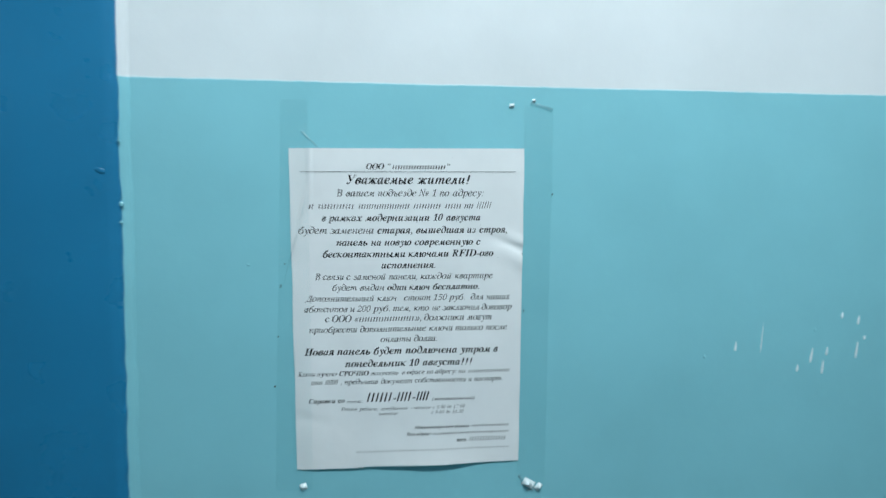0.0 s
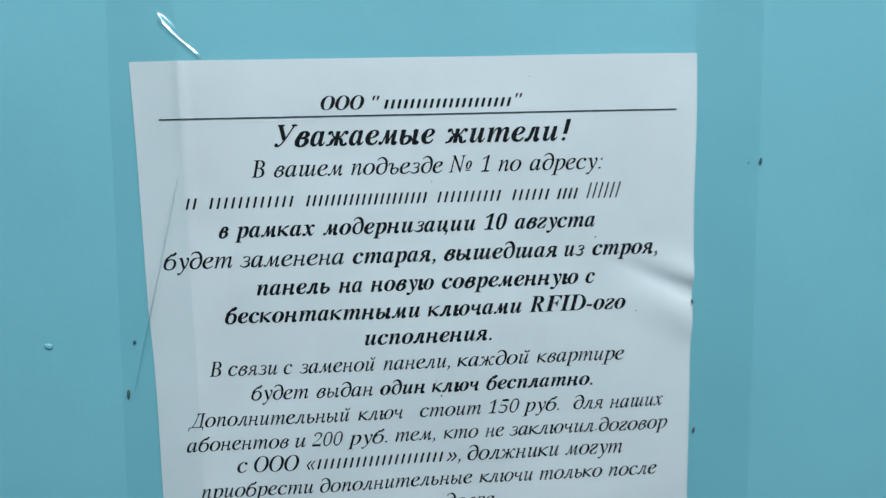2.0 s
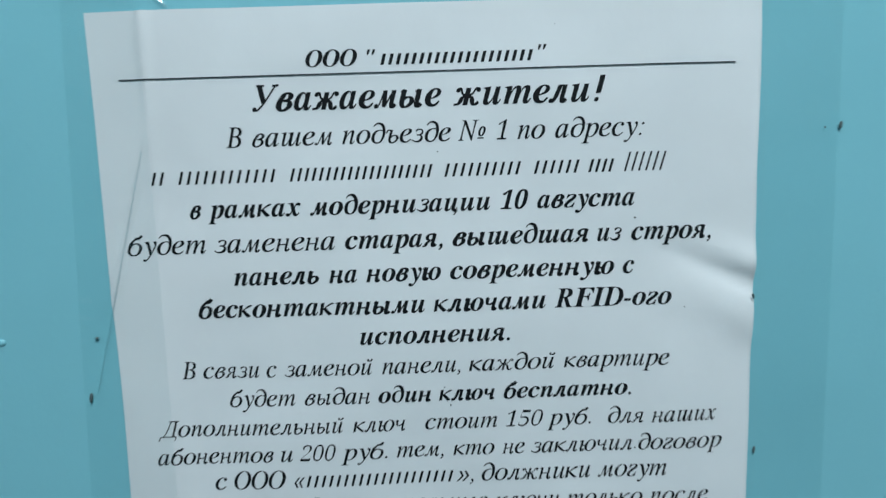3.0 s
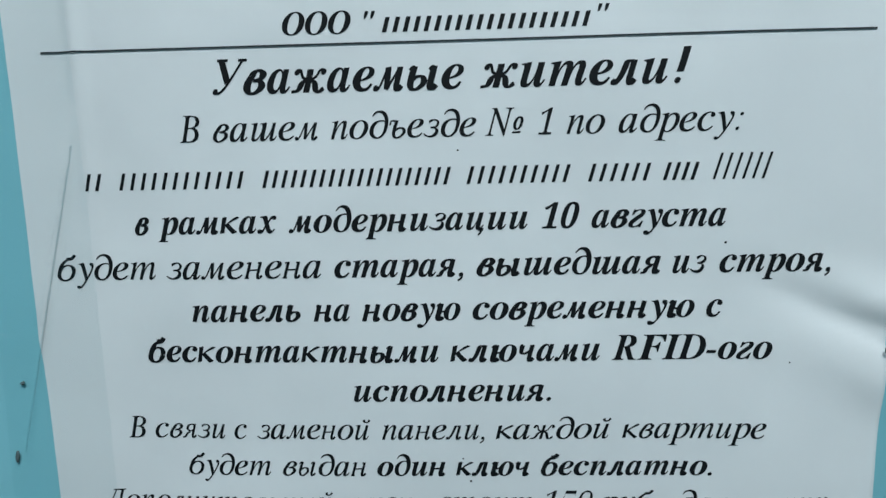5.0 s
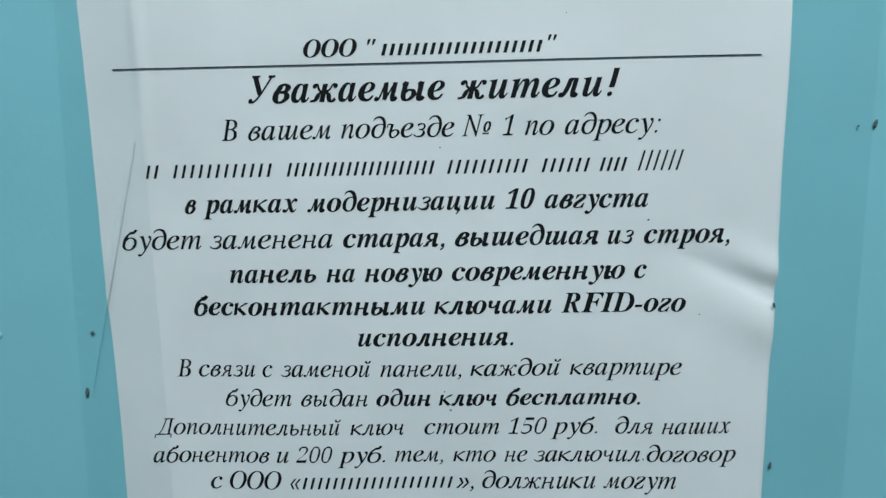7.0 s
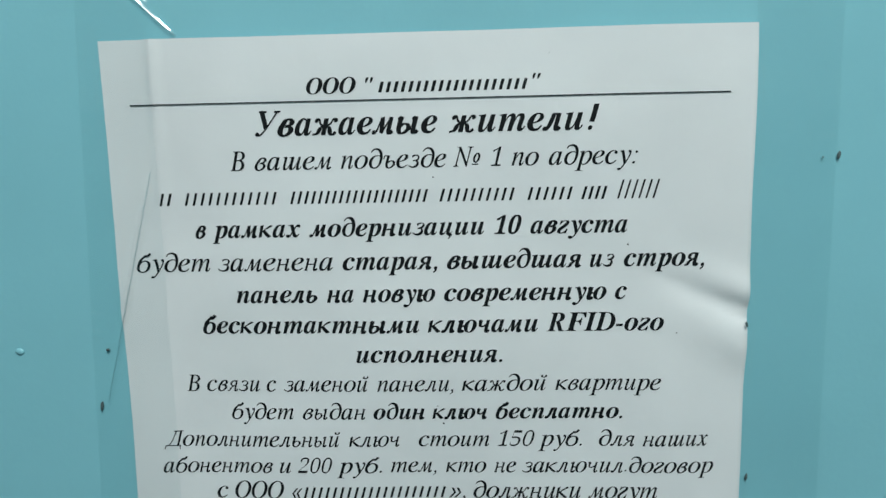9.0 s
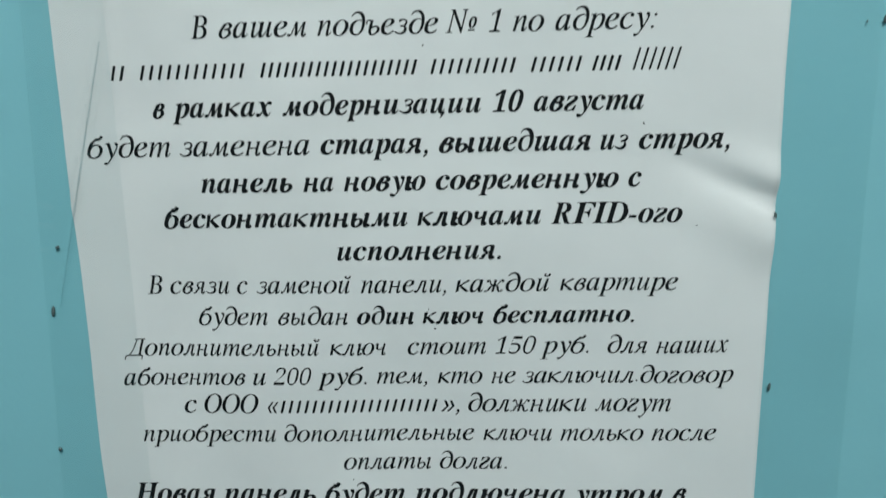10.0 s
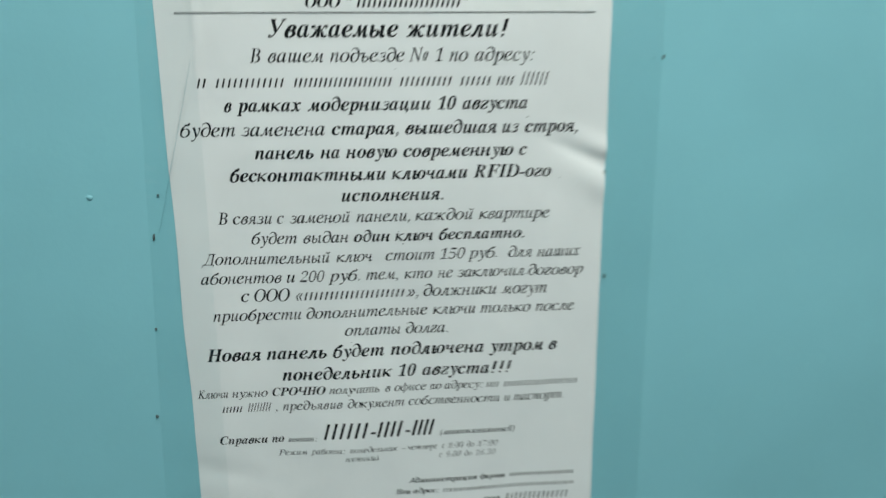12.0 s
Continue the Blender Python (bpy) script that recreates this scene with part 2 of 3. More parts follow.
def sheet_at(u, v):
    x = (TL[0] * (1 - u) + TR[0] * u) * (1 - v) + (BL[0] * (1 - u) + BR[0] * u) * v
    z = (TL[1] * (1 - u) + TR[1] * u) * (1 - v) + (BL[1] * (1 - u) + BR[1] * u) * v
    edge = max(0.0, abs(u - 0.5) * 2 - 0.9) / 0.1
    x += 0.0007 * edge * noise.noise((u * 2, 8.0, z * 22)) * (1 if u > 0.5 else -1)
    tear = max(0.0, v - 0.97) / 0.03
    if 0.28 < u < 0.30 or u < 0.28:
        z -= 0.0012 * tear
    return Vector((x, -lift(x, z), z))


notice = tagged(new("paper_notice"), "white printed notice with creases, taped to the teal wall", "notice")
sheet_bm = surface(150, 212, lambda u, v: sheet_at(u, 1 - v))
sheet = part("sheet", sheet_bm, M_PAPER, notice, "creased white office paper", True)
skin = sheet.modifiers.new("thickness", "SOLIDIFY")
skin.thickness, skin.offset = 0.00012, 1.0
rim = sheet.modifiers.new("crisp_rim", "EDGE_SPLIT")
rim.split_angle = radians(45)

# Slanted book type: the built-in font's serif italics where it has them, the other letters drawn with a broad pen.
SLANT = 0.27
SET_WIDTH, SET_BOLD = {}, {}        # set widths, in thousandths of the type's size
for widths, rows in ((SET_WIDTH, "250 .,|333 !:;()-I|300 \"|395 г|400 з|444 есух|430 ь|450 вк|460 чя|480 л|500 абдиопрйцн0123456789ъ|600 ы|610 мВRFСРУК|620 ф|650 ж|680 ю|690 ДНЧ|722 тОD|740 ш|960 №|480 «»"),
                     (SET_BOLD, "250 .|270 ,|333 :;()-|389 !I|420 г|410 з|444 есу|460 ь|480 в|500 абдор0123456789хк|510 лч|520 я|556 ипйцн|620 мУ|667 КRFВ|640 РС|690 ы|700 ж|720 ю|722 НОDЧ|778 т|800 ш|400 \"")):
    for row in rows.split("|"):
        for c in row.split(" ", 1)[1]:
            widths[c] = int(row.split(" ", 1)[0]) / 1000
    widths[" "] = 0.25


def outline(body):
    """Flat outline of one character of the built-in font: points and faces, at a size of 1."""
    c = bpy.data.curves.new("type", "FONT")
    c.body, c.resolution_u, c.dimensions, c.fill_mode = body, 3, "2D", "BOTH"
    ob = bpy.data.objects.new("type", c)
    scene.collection.objects.link(ob)
    bpy.context.view_layer.update()
    me = bpy.data.meshes.new_from_object(ob.evaluated_get(bpy.context.evaluated_depsgraph_get()))
    pts = np.array([v.co[:2] for v in me.vertices])
    faces = [tuple(p.vertices) for p in me.polygons]
    bpy.data.objects.remove(ob)
    bpy.data.curves.remove(c)
    bpy.data.meshes.remove(me)
    return pts, faces


def fatter(pts, faces, by):
    """Uprights made heavier or lighter by moving the outline's sides, level strokes left alone."""
    count, side = {}, {}
    for f in faces:
        turn = sum(pts[a][0] * pts[b][1] - pts[b][0] * pts[a][1] for a, b in zip(f, f[1:] + f[:1]))
        for a, b in zip(f, f[1:] + f[:1]):
            k = (min(a, b), max(a, b))
            count[k] = count.get(k, 0) + 1
            dx, dy = pts[b] - pts[a]
            side[k] = math.copysign(1, turn) * dy / max(math.hypot(dx, dy), 1e-9)
    push = np.zeros(len(pts))
    for (a, b), n in count.items():
        if n == 1:
            push[a] += side[a, b]
            push[b] += side[a, b]
    return pts + np.stack([by * np.clip(push, -1, 1), 0 * push], -1)


def serif(char, bold):
    """An italic letter or figure of the built-in font, set upright again."""
    if char.isdigit():
        pts, faces = outline(chr(0x1D7CE + int(char)))
        return fatter(pts, faces, 0.002 if bold else -0.033) * (1, 0.676 / 0.72), faces
    greek = {"κ": 9, "∂": 25, "ε": 4, "φ": 29}
    if char in greek:
        code = (0x1D736 if bold else 0x1D6FC) + greek[char]
    elif char.islower():
        code = (0x1D482 if bold else 0x1D44E) + ord(char) - 97
    else:
        code = (0x1D468 if bold else 0x1D434) + ord(char) - 65
    pts, faces = outline(chr(code))
    pts = pts - np.stack([SLANT * pts[:, 1], 0 * pts[:, 1]], -1)
    if char in "κεφ" and pts[:, 1].max() < 0.6:
        pts[:, 1] *= 0.455 / pts[:, 1].max()
    return fatter(pts, faces, 0.005 if bold else 0.008), faces


def ribbon(path, bold, how):
    """A pen stroke along a path: 'pen' is heavy where it runs upright, 'thick' and 'hair' keep one weight."""
    thick, thin = (0.134, 0.054) if bold else (0.086, 0.042)
    path = [Vector(p) for p in path]
    if len(path) > 2:
        ends = [path[0] * 2 - path[1]] + path + [path[-1] * 2 - path[-2]]
        line = []
        for a, b, c, d in zip(ends, ends[1:], ends[2:], ends[3:]):
            for k in range(5):
                u = k / 5
                line.append(0.5 * (2 * b + (c - a) * u + (2 * a - 5 * b + 4 * c - d) * u * u + (3 * b - a - 3 * c + d) * u ** 3))
        path = line + [path[-1]]
    pts = []
    for i, p in enumerate(path):
        d = (path[min(i + 1, len(path) - 1)] - path[max(i - 1, 0)]).normalized()
        across = Vector((-d.y, d.x))
        w = thin if how == "hair" else thick if how == "thick" else thin + (thick - thin) * across.x ** 2
        pts += [p + across * w / 2, p - across * w / 2]
    return np.array([tuple(p) for p in pts]), [(2 * i, 2 * i + 1, 2 * i + 3, 2 * i + 2) for i in range(len(path) - 1)]


def ball(x, y, bold):
    r = 0.060 if bold else 0.046
    return np.array([(x + r * math.cos(k * math.pi / 5), y + r * math.sin(k * math.pi / 5)) for k in range(10)]), [tuple(range(10))]


def stem(x, top=0.44):
    """An upright with a flick in and a flick out."""
    return (("pen", (x, top), (x, 0.22), (x, 0.09), (x + 0.03, 0.012), (x + 0.075, 0.015), (x + 0.125, 0.085)), ("hair", (x - 0.085, top - 0.07), (x - 0.045, top - 0.015), (x, top - 0.012)))


def ring(x, y, rx, ry, a0=0, a1=360):
    return ("pen", *[(x + rx * math.cos(math.radians(a0 + (a1 - a0) * k / 10)), y + ry * math.sin(math.radians(a0 + (a1 - a0) * k / 10))) for k in range(11)])


DRAWN = {}


def drawn(char, *pieces):
    """How a letter is put together. Pieces: pen strokes, balls, or a built-in letter ('use', letter, shift, stretch, turned about)."""
    DRAWN[char] = pieces


for cyrillic, latin in zip("аеорсухитпкдфВНКОСРRFID", "aeopcyxumnκ∂φBHKOCPRFID"):
    drawn(cyrillic, ("use", latin, 0, 1, False))
BREVE = ("pen", (0.14, 0.63), (0.17, 0.565), (0.24, 0.545), (0.31, 0.565), (0.34, 0.63))
drawn("й", ("use", "u", 0, 1, False), BREVE)
drawn("ц", ("use", "u", 0, 1, False), ("thick", (0.40, 0.04), (0.405, -0.04)), ("hair", (0.41, 0.0), (0.41, -0.08), (0.36, -0.14)))
drawn("ш", ("use", "u", 0, 1, False), ("use", "u", 0.258, 1, False))
drawn("г", ("use", "s", 0, 1, True))
drawn("з", ("use", "ε", 0, 0.9, True))
drawn("б", ring(0.23, 0.20, 0.165, 0.205), ("pen", (0.07, 0.24), (0.09, 0.42), (0.17, 0.54), (0.27, 0.575)), ("thick", (0.16, 0.575), (0.28, 0.585), (0.34, 0.68)))
drawn("в", ("pen", (0.11, 0.33), (0.065, 0.20), (0.075, 0.08), (0.15, 0.005), (0.24, 0.03), (0.315, 0.13), (0.27, 0.23), (0.15, 0.245)), ("pen", (0.15, 0.245), (0.27, 0.29), (0.30, 0.375), (0.23, 0.44), (0.15, 0.41), (0.11, 0.33)))
drawn("ж", ("thick", (0.335, 0.44), (0.335, 0.0)), ("ball", 0.06, 0.385), ("hair", (0.05, 0.42), (0.13, 0.415), (0.20, 0.29), (0.335, 0.23)), ("pen", (0.335, 0.23), (0.22, 0.19), (0.15, 0.05), (0.02, 0.015)), ("ball", 0.62, 0.385), ("hair", (0.63, 0.42), (0.54, 0.415), (0.47, 0.29), (0.335, 0.23)), ("pen", (0.335, 0.23), (0.46, 0.19), (0.53, 0.05), (0.60, 0.01), (0.69, 0.075)))
drawn("л", ("ball", 0.03, 0.045), ("pen", (0.02, 0.012), (0.09, 0.03), (0.16, 0.17), (0.205, 0.42)), ("hair", (0.17, 0.42), (0.36, 0.42)), *stem(0.345)[:1])
drawn("м", ("ball", 0.02, 0.045), ("hair", (0.02, 0.01), (0.08, 0.03), (0.13, 0.15), (0.19, 0.43)), ("thick", (0.205, 0.44), (0.275, 0.03)), ("hair", (0.275, 0.01), (0.46, 0.43)), *stem(0.475)[:1])
drawn("н", ("thick", (0.09, 0.44), (0.09, 0.0)), ("hair", (0.0, 0.40), (0.05, 0.425), (0.09, 0.425)), ("hair", (0.03, 0.018), (0.16, 0.018)), *stem(0.385)[:1], ("hair", (0.31, 0.422), (0.385, 0.422)), ("hair", (0.09, 0.225), (0.385, 0.235)))
drawn("ч", ("pen", (0.085, 0.43), (0.075, 0.32), (0.10, 0.235), (0.17, 0.205), (0.25, 0.225), (0.36, 0.29)), ("hair", (0.0, 0.37), (0.04, 0.425), (0.085, 0.428)), *stem(0.365)[:1])
drawn("ь", ("hair", (0.0, 0.37), (0.04, 0.425), (0.085, 0.428)), ("pen", (0.085, 0.44), (0.072, 0.25), (0.080, 0.10), (0.145, 0.008), (0.250, 0.025), (0.335, 0.13), (0.285, 0.235), (0.180, 0.245), (0.100, 0.19)))
drawn("ы", ("hair", (0.0, 0.37), (0.04, 0.425), (0.085, 0.428)), ("pen", (0.085, 0.44), (0.072, 0.25), (0.080, 0.10), (0.145, 0.008), (0.250, 0.025), (0.335, 0.13), (0.285, 0.235), (0.180, 0.245), (0.100, 0.19)), *stem(0.47))
drawn("ъ", ("hair", (0.0, 0.32), (0.01, 0.425), (0.12, 0.428)), ("pen", (0.150, 0.44), (0.137, 0.25), (0.145, 0.10), (0.210, 0.008), (0.315, 0.025), (0.400, 0.13), (0.350, 0.235), (0.245, 0.245), (0.165, 0.19)))
drawn("ю", *stem(0.09), ("hair", (0.09, 0.23), (0.28, 0.23)), ("use", "o", 0.27, 0.92, False))
drawn("я", *stem(0.35)[:1], ring(0.24, 0.325, 0.135, 0.105, 60, 300), ("hair", (0.2, 0.43), (0.36, 0.43)), ("pen", (0.24, 0.21), (0.14, 0.13), (0.09, 0.03), (0.0, 0.015)))
drawn("У", ("thick", (0.10, 0.64), (0.33, 0.22)), ("hair", (0.58, 0.64), (0.34, 0.2), (0.20, 0.04), (0.08, 0.03)), ("ball", 0.09, 0.055), ("hair", (0.0, 0.645), (0.24, 0.645)), ("hair", (0.48, 0.645), (0.68, 0.645)))
drawn("Ч", ("pen", (0.12, 0.65), (0.11, 0.45), (0.17, 0.32), (0.29, 0.29), (0.47, 0.37)), ("thick", (0.49, 0.65), (0.49, 0.0)), ("hair", (0.02, 0.645), (0.23, 0.645)), ("hair", (0.39, 0.645), (0.6, 0.645)), ("hair", (0.38, 0.015), (0.61, 0.015)))
drawn("Д", ("hair", (0.12, 0.03), (0.22, 0.2), (0.32, 0.645)), ("thick", (0.52, 0.645), (0.52, 0.02)), ("hair", (0.22, 0.645), (0.62, 0.645)), ("hair", (0.0, 0.02), (0.64, 0.02)), ("hair", (0.01, 0.02), (0.0, -0.14)), ("hair", (0.63, 0.02), (0.64, -0.14)))
drawn("№", ("use", "N", 0, 0.92, False), ring(0.80, 0.30, 0.095, 0.15), ("hair", (0.69, 0.075), (0.93, 0.075)))
drawn("!", ("pen", (0.12, 0.66), (0.125, 0.4), (0.12, 0.2)), ("pen", (0.125, 0.66), (0.125, 0.45)), ("ball", 0.12, 0.045))
drawn(".", ("ball", 0.1, 0.04))
drawn(":", ("ball", 0.1, 0.04), ("ball", 0.1, 0.40))
drawn(",", ("ball", 0.1, 0.04), ("hair", (0.135, 0.03), (0.13, -0.05), (0.06, -0.12)))


def letter(char, bold):
    """Points and faces of one letter, upright, and its left and right side, at a size of 1."""
    found, made, n = [], [], 0
    if char.isdigit():
        pieces = (("use", char, 0, 1, False),)
    else:
        pieces = DRAWN.get(char, ())
    for kind, *rest in pieces:
        if kind == "use":
            p, f = serif(rest[0], bold)
            p = p * (rest[2] * (-1 if rest[3] else 1), 1)
            if rest[3]:
                p = p + (p[:, 0].max() - 2 * p[:, 0].min() - p[:, 0].max(), 0)
                p = p - (p[:, 0].min() - 0.03, 0)
            p = p + (rest[1], 0)
        elif kind == "ball":
            p, f = ball(*rest, bold)
        else:
            p, f = ribbon(rest, bold, kind)
        found.append(p)
        made += [tuple(i + n for i in g) for g in f]
        n += len(p)
    if not pieces:
        p, made = outline(char)
        found = [p * (1, 0.9)]
    p = np.concatenate(found)
    return p, made, p[:, 0].min(), p[:, 0].max()


LETTERS = {}


def type_outline(text, bold):
    """A run of type: points, faces and length, each letter fitted to its set width."""
    points, faces, at, n = [np.zeros((0, 2))], [], 0.0, 0
    for char in text:
        wide = (SET_BOLD if bold else SET_WIDTH).get(char, 0.5)
        if char != " ":
            key = (char, bold)
            if key not in LETTERS:
                LETTERS[key] = letter(*key)
            p, f, lo, hi = LETTERS[key]
            room = wide - 2 * (0.012 if char.isalpha() else 0.03)
            room = min(max(room, (hi - lo) * 0.85), (hi - lo) * (1.15 if char.isalpha() else 1.0))
            q = p.copy()
            q[:, 0] = at + (wide - room) / 2 + (q[:, 0] - lo) * room / (hi - lo)
            points.append(q)
            faces += [tuple(i + n for i in g) for g in f]
            n += len(q)
        at += wide
    return np.concatenate(points), faces, at


DEEP = 0.0002


def on_sheet(x, z, deep=0.0):
    return (x, -lift(x, z) - DEEP - deep, z)


def ink_mesh(name, pts, faces, mat, label="", deep=0.0):
    me = bpy.data.meshes.new(name)
    me.from_pydata([on_sheet(x, z + TILT * x, deep) for x, z in pts], [], faces)
    me.materials.append(mat)
    ob = new(name, me)
    ob.parent = notice
    return tagged(ob, label)


TILT = 0.0125           # the lines of print rise as the sheet hangs


def line(z, *words, size=None, mat=None):
    """One printed line, its foot z mm from the sheet's top, a part for each word. Words: (text, bold, from x, to x in mm);
    "#5" stands for a word of five letters that stays unwritten, as plain slanted bars, "^5" for five figures."""
    cut, sizes = [], []
    for text, bold, x0, x1 in words:
        if text[0] in "#^":
            cut.append((None, (int(text[1:]), 0.45 if text[0] == "#" else 0.66), bold, x0, x1))
            continue
        p, f, long = type_outline(text, bold)
        p = p + np.stack([p[:, 1] * SLANT, 0 * p[:, 1]], -1)
        lo, hi = p[:, 0].min(), p[:, 0].max()
        if len(text) > 1:
            sizes.append((x1 - x0) / (hi - lo))
        cut.append((p - (lo, 0), f, bold, x0, (x1 - x0) / (hi - lo)))
    size = size or sorted(sizes)[len(sizes) // 2]
    for p, f, bold, x0, k in cut:
        if p is None:
            pts, faces, tall, stems = [], [], f[1] * size, 2 * f[0]
            step = (k - x0 - tall * SLANT) / (stems - 0.5)
            wide = min((0.14 if bold else 0.09) * size * (0.75 if f[1] > 0.5 else 1), 0.62 * step)
            for i in range(stems):
                at, n = x0 + i * step, len(pts)
                pts += [(at, 0), (at + wide, 0), (at + wide + tall * SLANT, tall), (at + tall * SLANT, tall)]
                faces.append((n, n + 1, n + 2, n + 3))
            ink_mesh("printed_bar", [(x / 1000, 1.6 + (z + y) / 1000) for x, y in pts], faces, mat or M_INK)
            continue
        k = min(max(k, 0.84 * size), 1.22 * size)
        ink_mesh("printed_word", p * (k / 1000, size / 1000) + (x0 / 1000, 1.6 + z / 1000), f, mat or M_INK, "bold black type" if bold else "")


B, R = True, False
line(-18.9, ("ООО", B, -37.5, -21.4), ('"', B, -18.4, -15.0), ("#10", B, -14.3, 33.5), ('"', B, 34.8, 37.9))
RULE = 300              # lengths of the rule under the heading
rule = [-96 + 193 * k / RULE for k in range(RULE + 1)]
ink_mesh("rule", [p for x in rule for p in ((x / 1000, 1.6 - 0.02138), (x / 1000, 1.6 - 0.02097))], [(2 * k, 2 * k + 2, 2 * k + 3, 2 * k + 1) for k in range(RULE)], M_RULE, "thin printed rule", 0.00015)
line(-32.0, ("Уважаемые", B, -54.8, 4.6), ("жители!", B, 8.3, 56.0))
line(-43.0, ("В", R, -63.7, -58.5), ("вашем", R, -55.5, -30.2), ("подъезде", R, -27.1, 7.4), ("№", R, 9.5, 18.4), ("1", R, 21.8, 25.2), ("по", R, 28.4, 37.2), ("адресу:", R, 40.3, 68.5))
line(-54.2, ("#1", R, -88.4, -83.6), ("#6", R, -79.9, -48.0), ("#10", R, -44.2, 1.7), ("#5", R, 5.0, 30.0), ("#3", R, 33.6, 48.6), ("#2", R, 50.9, 59.4), ("^3", R, 62.3, 76.4), size=9.2)
line(-65.2, ("в", B, -76.9, -73.6), ("рамках", B, -71.0, -41.1), ("модернизации", B, -38.2, 19.6), ("10", B, 22.9, 31.8), ("августа", B, 34.7, 66.0))
line(-76.5, ("будет", R, -97.8, -72.4), ("заменена", R, -69.7, -30.6), ("старая,", B, -27.4, 4.1), ("вышедшая", B, 7.3, 51.4), ("из", B, 54.2, 62.1), ("строя,", B, 65.2, 91.2))
line(-87.4, ("панель", B, -63.9, -36.2), ("на", B, -33.0, -23.9), ("новую", B, -20.9, 3.4), ("современную", B, 6.3, 59.9), ("с", B, 62.7, 66.5))
line(-98.1, ("бесконтактными", B, -76.4, -2.1), ("ключами", B, 0.7, 37.5), ("RFID-ого", B, 40.5, 78.9))
line(-108.4, ("исполнения.", B, -23.6, 25.7))
line(-118.7, ("В", R, -83.4, -78.7), ("связи", R, -76.3, -57.5), ("с", R, -55.1, -51.7), ("заменой", R, -49.1, -19.6), ("панели,", R, -16.8, 9.2), ("каждой", R, 12.0, 40.9), ("квартире", R, 43.6, 78.7))
line(-128.7, ("будет", R, -68.0, -46.0), ("выдан", R, -42.9, -21.1), ("один", B, -18.3, -0.7), ("ключ", B, 1.9, 20.6), ("бесплатно.", B, 23.5, 66.3))
line(-138.7, ("Дополнительный", R, -92.6, -30.0), ("ключ", R, -27.1, -9.6), ("стоит", R, -2.9, 21.4), ("150", R, 24.4, 36.8), ("руб.", R, 38.0, 53.0), ("для", R, 58.7, 70.6), ("наших", R, 73.3, 95.3))
line(-148.4, ("абонентов", R, -93.4, -54.1), ("и", R, -51.8, -47.7), ("200", R, -45.4, -33.2), ("руб.", R, -31.7, -15.9), ("тем,", R, -12.8, 3.1), ("кто", R, 6.4, 20.4), ("не", R, 23.1, 30.7), ("заключил", R, 32.7, 67.0), ("договор", R, 69.1, 97.6))
line(-157.9, ("с", R, -74.7, -70.6), ("ООО", R, -68.2, -50.5), ("«", R, -47.7, -44.1), ("#10", R, -43.7, 6.8), ("»,", R, 7.3, 13.2), ("должники", R, 15.9, 53.0), ("могут", R, 55.6, 78.9))
line(-167.7, ("приобрести", R, -88.9, -45.5), ("дополнительные", R, -42.9, 17.9), ("ключи", R, 20.7, 42.4), ("только", R, 45.0, 71.0), ("после", R, 73.5, 93.6))
line(-177.5, ("оплаты", R, -24.1, 4.0), ("долга.", R, 6.8, 28.3))
line(-188.9, ("Новая", B, -93.5, -66.6), ("панель", B, -63.8, -33.5), ("будет", B, -30.5, -4.5), ("подлючена", B, -1.1, 47.0), ("утром", B, 49.8, 78.1), ("в", B, 81.2, 85.6))
line(-200.6, ("понедельник", B, -56.5, -0.3), ("10", B, 2.6, 12.0), ("августа!!!", B, 15.1, 61.8))
line(-208.7, ("Ключи", R, -99.4, -84.2), ("нужно", R, -82.3, -64.2), ("СРОЧНО", B, -61.9, -34.7), ("получить", R, -32.8, -7.1), ("в", R, -4.2, -1.3), ("офисе", R, 0.5, 17.1), ("по", R, 19.0, 25.2), ("адресу:", R, 26.7, 46.9), ("#2", R, 48.6, 55.5), ("#11", R, 57.9, 97.7))
line(-216.9, ("#3", R, -87.6, -77.2), ("^4", R, -74.8, -62.5), (",", R, -60.9, -59.7), ("предъявив", R, -57.0, -26.3), ("документ", R, -23.7, 5.5), ("собственности", R, 7.8, 55.8), ("и", R, 58.3, 61.4), ("паспорт.", R, 63.5, 90.4))
line(-234.7, ("Справки", B, -89.9, -65.6), ("по", B, -63.4, -57.1))
line(-235.0, ("#8", R, -55.1, -41.8), (":", R, -41.2, -40.0), size=4.6, mat=M_GREYINK)
line(-234.2, ("^3", B, -36.7, -12.5), ("-", B, -12.2, -9.9), ("^2", B, -9.0, 5.3), ("-", B, 5.9, 8.3), ("^2", B, 9.2, 21.8), size=13.2)
line(-234.6, ("(многоканальный)", B, 24.4, 64.5), mat=M_GREYINK)
line(-242.5, ("Режим", R, -60.6, -45.6), ("работы:", R, -43.8, -25.8), ("понедельник", R, -23.2, 1.9), ("-", R, 4.2, 6.0), ("четверг", R, 7.2, 23.0), ("с", R, 25.3, 27.0), ("9.00", R, 28.8, 37.0), ("до", R, 38.8, 42.4), ("17.00", R, 44.6, 55.6), mat=M_GREYINK)
line(-247.4, ("пятница", R, -25.6, -8.0), mat=M_GREYINK)
line(-247.7, ("с", R, 23.9, 25.6), ("9.00", R, 27.6, 35.8), ("до", R, 37.6, 41.3), ("16.30", R, 43.5, 54.4), mat=M_GREYINK)
line(-262.0, ("Администрация", B, 7.8, 44.5), ("фирмы", B, 46.2, 59.8), ("#11", B, 62.5, 97.9), size=4.6)
line(-268.4, ("Наш", B, 0.7, 8.7), ("адрес:", B, 9.9, 23.9), ("#20", B, 26.0, 98.2), size=4.6)
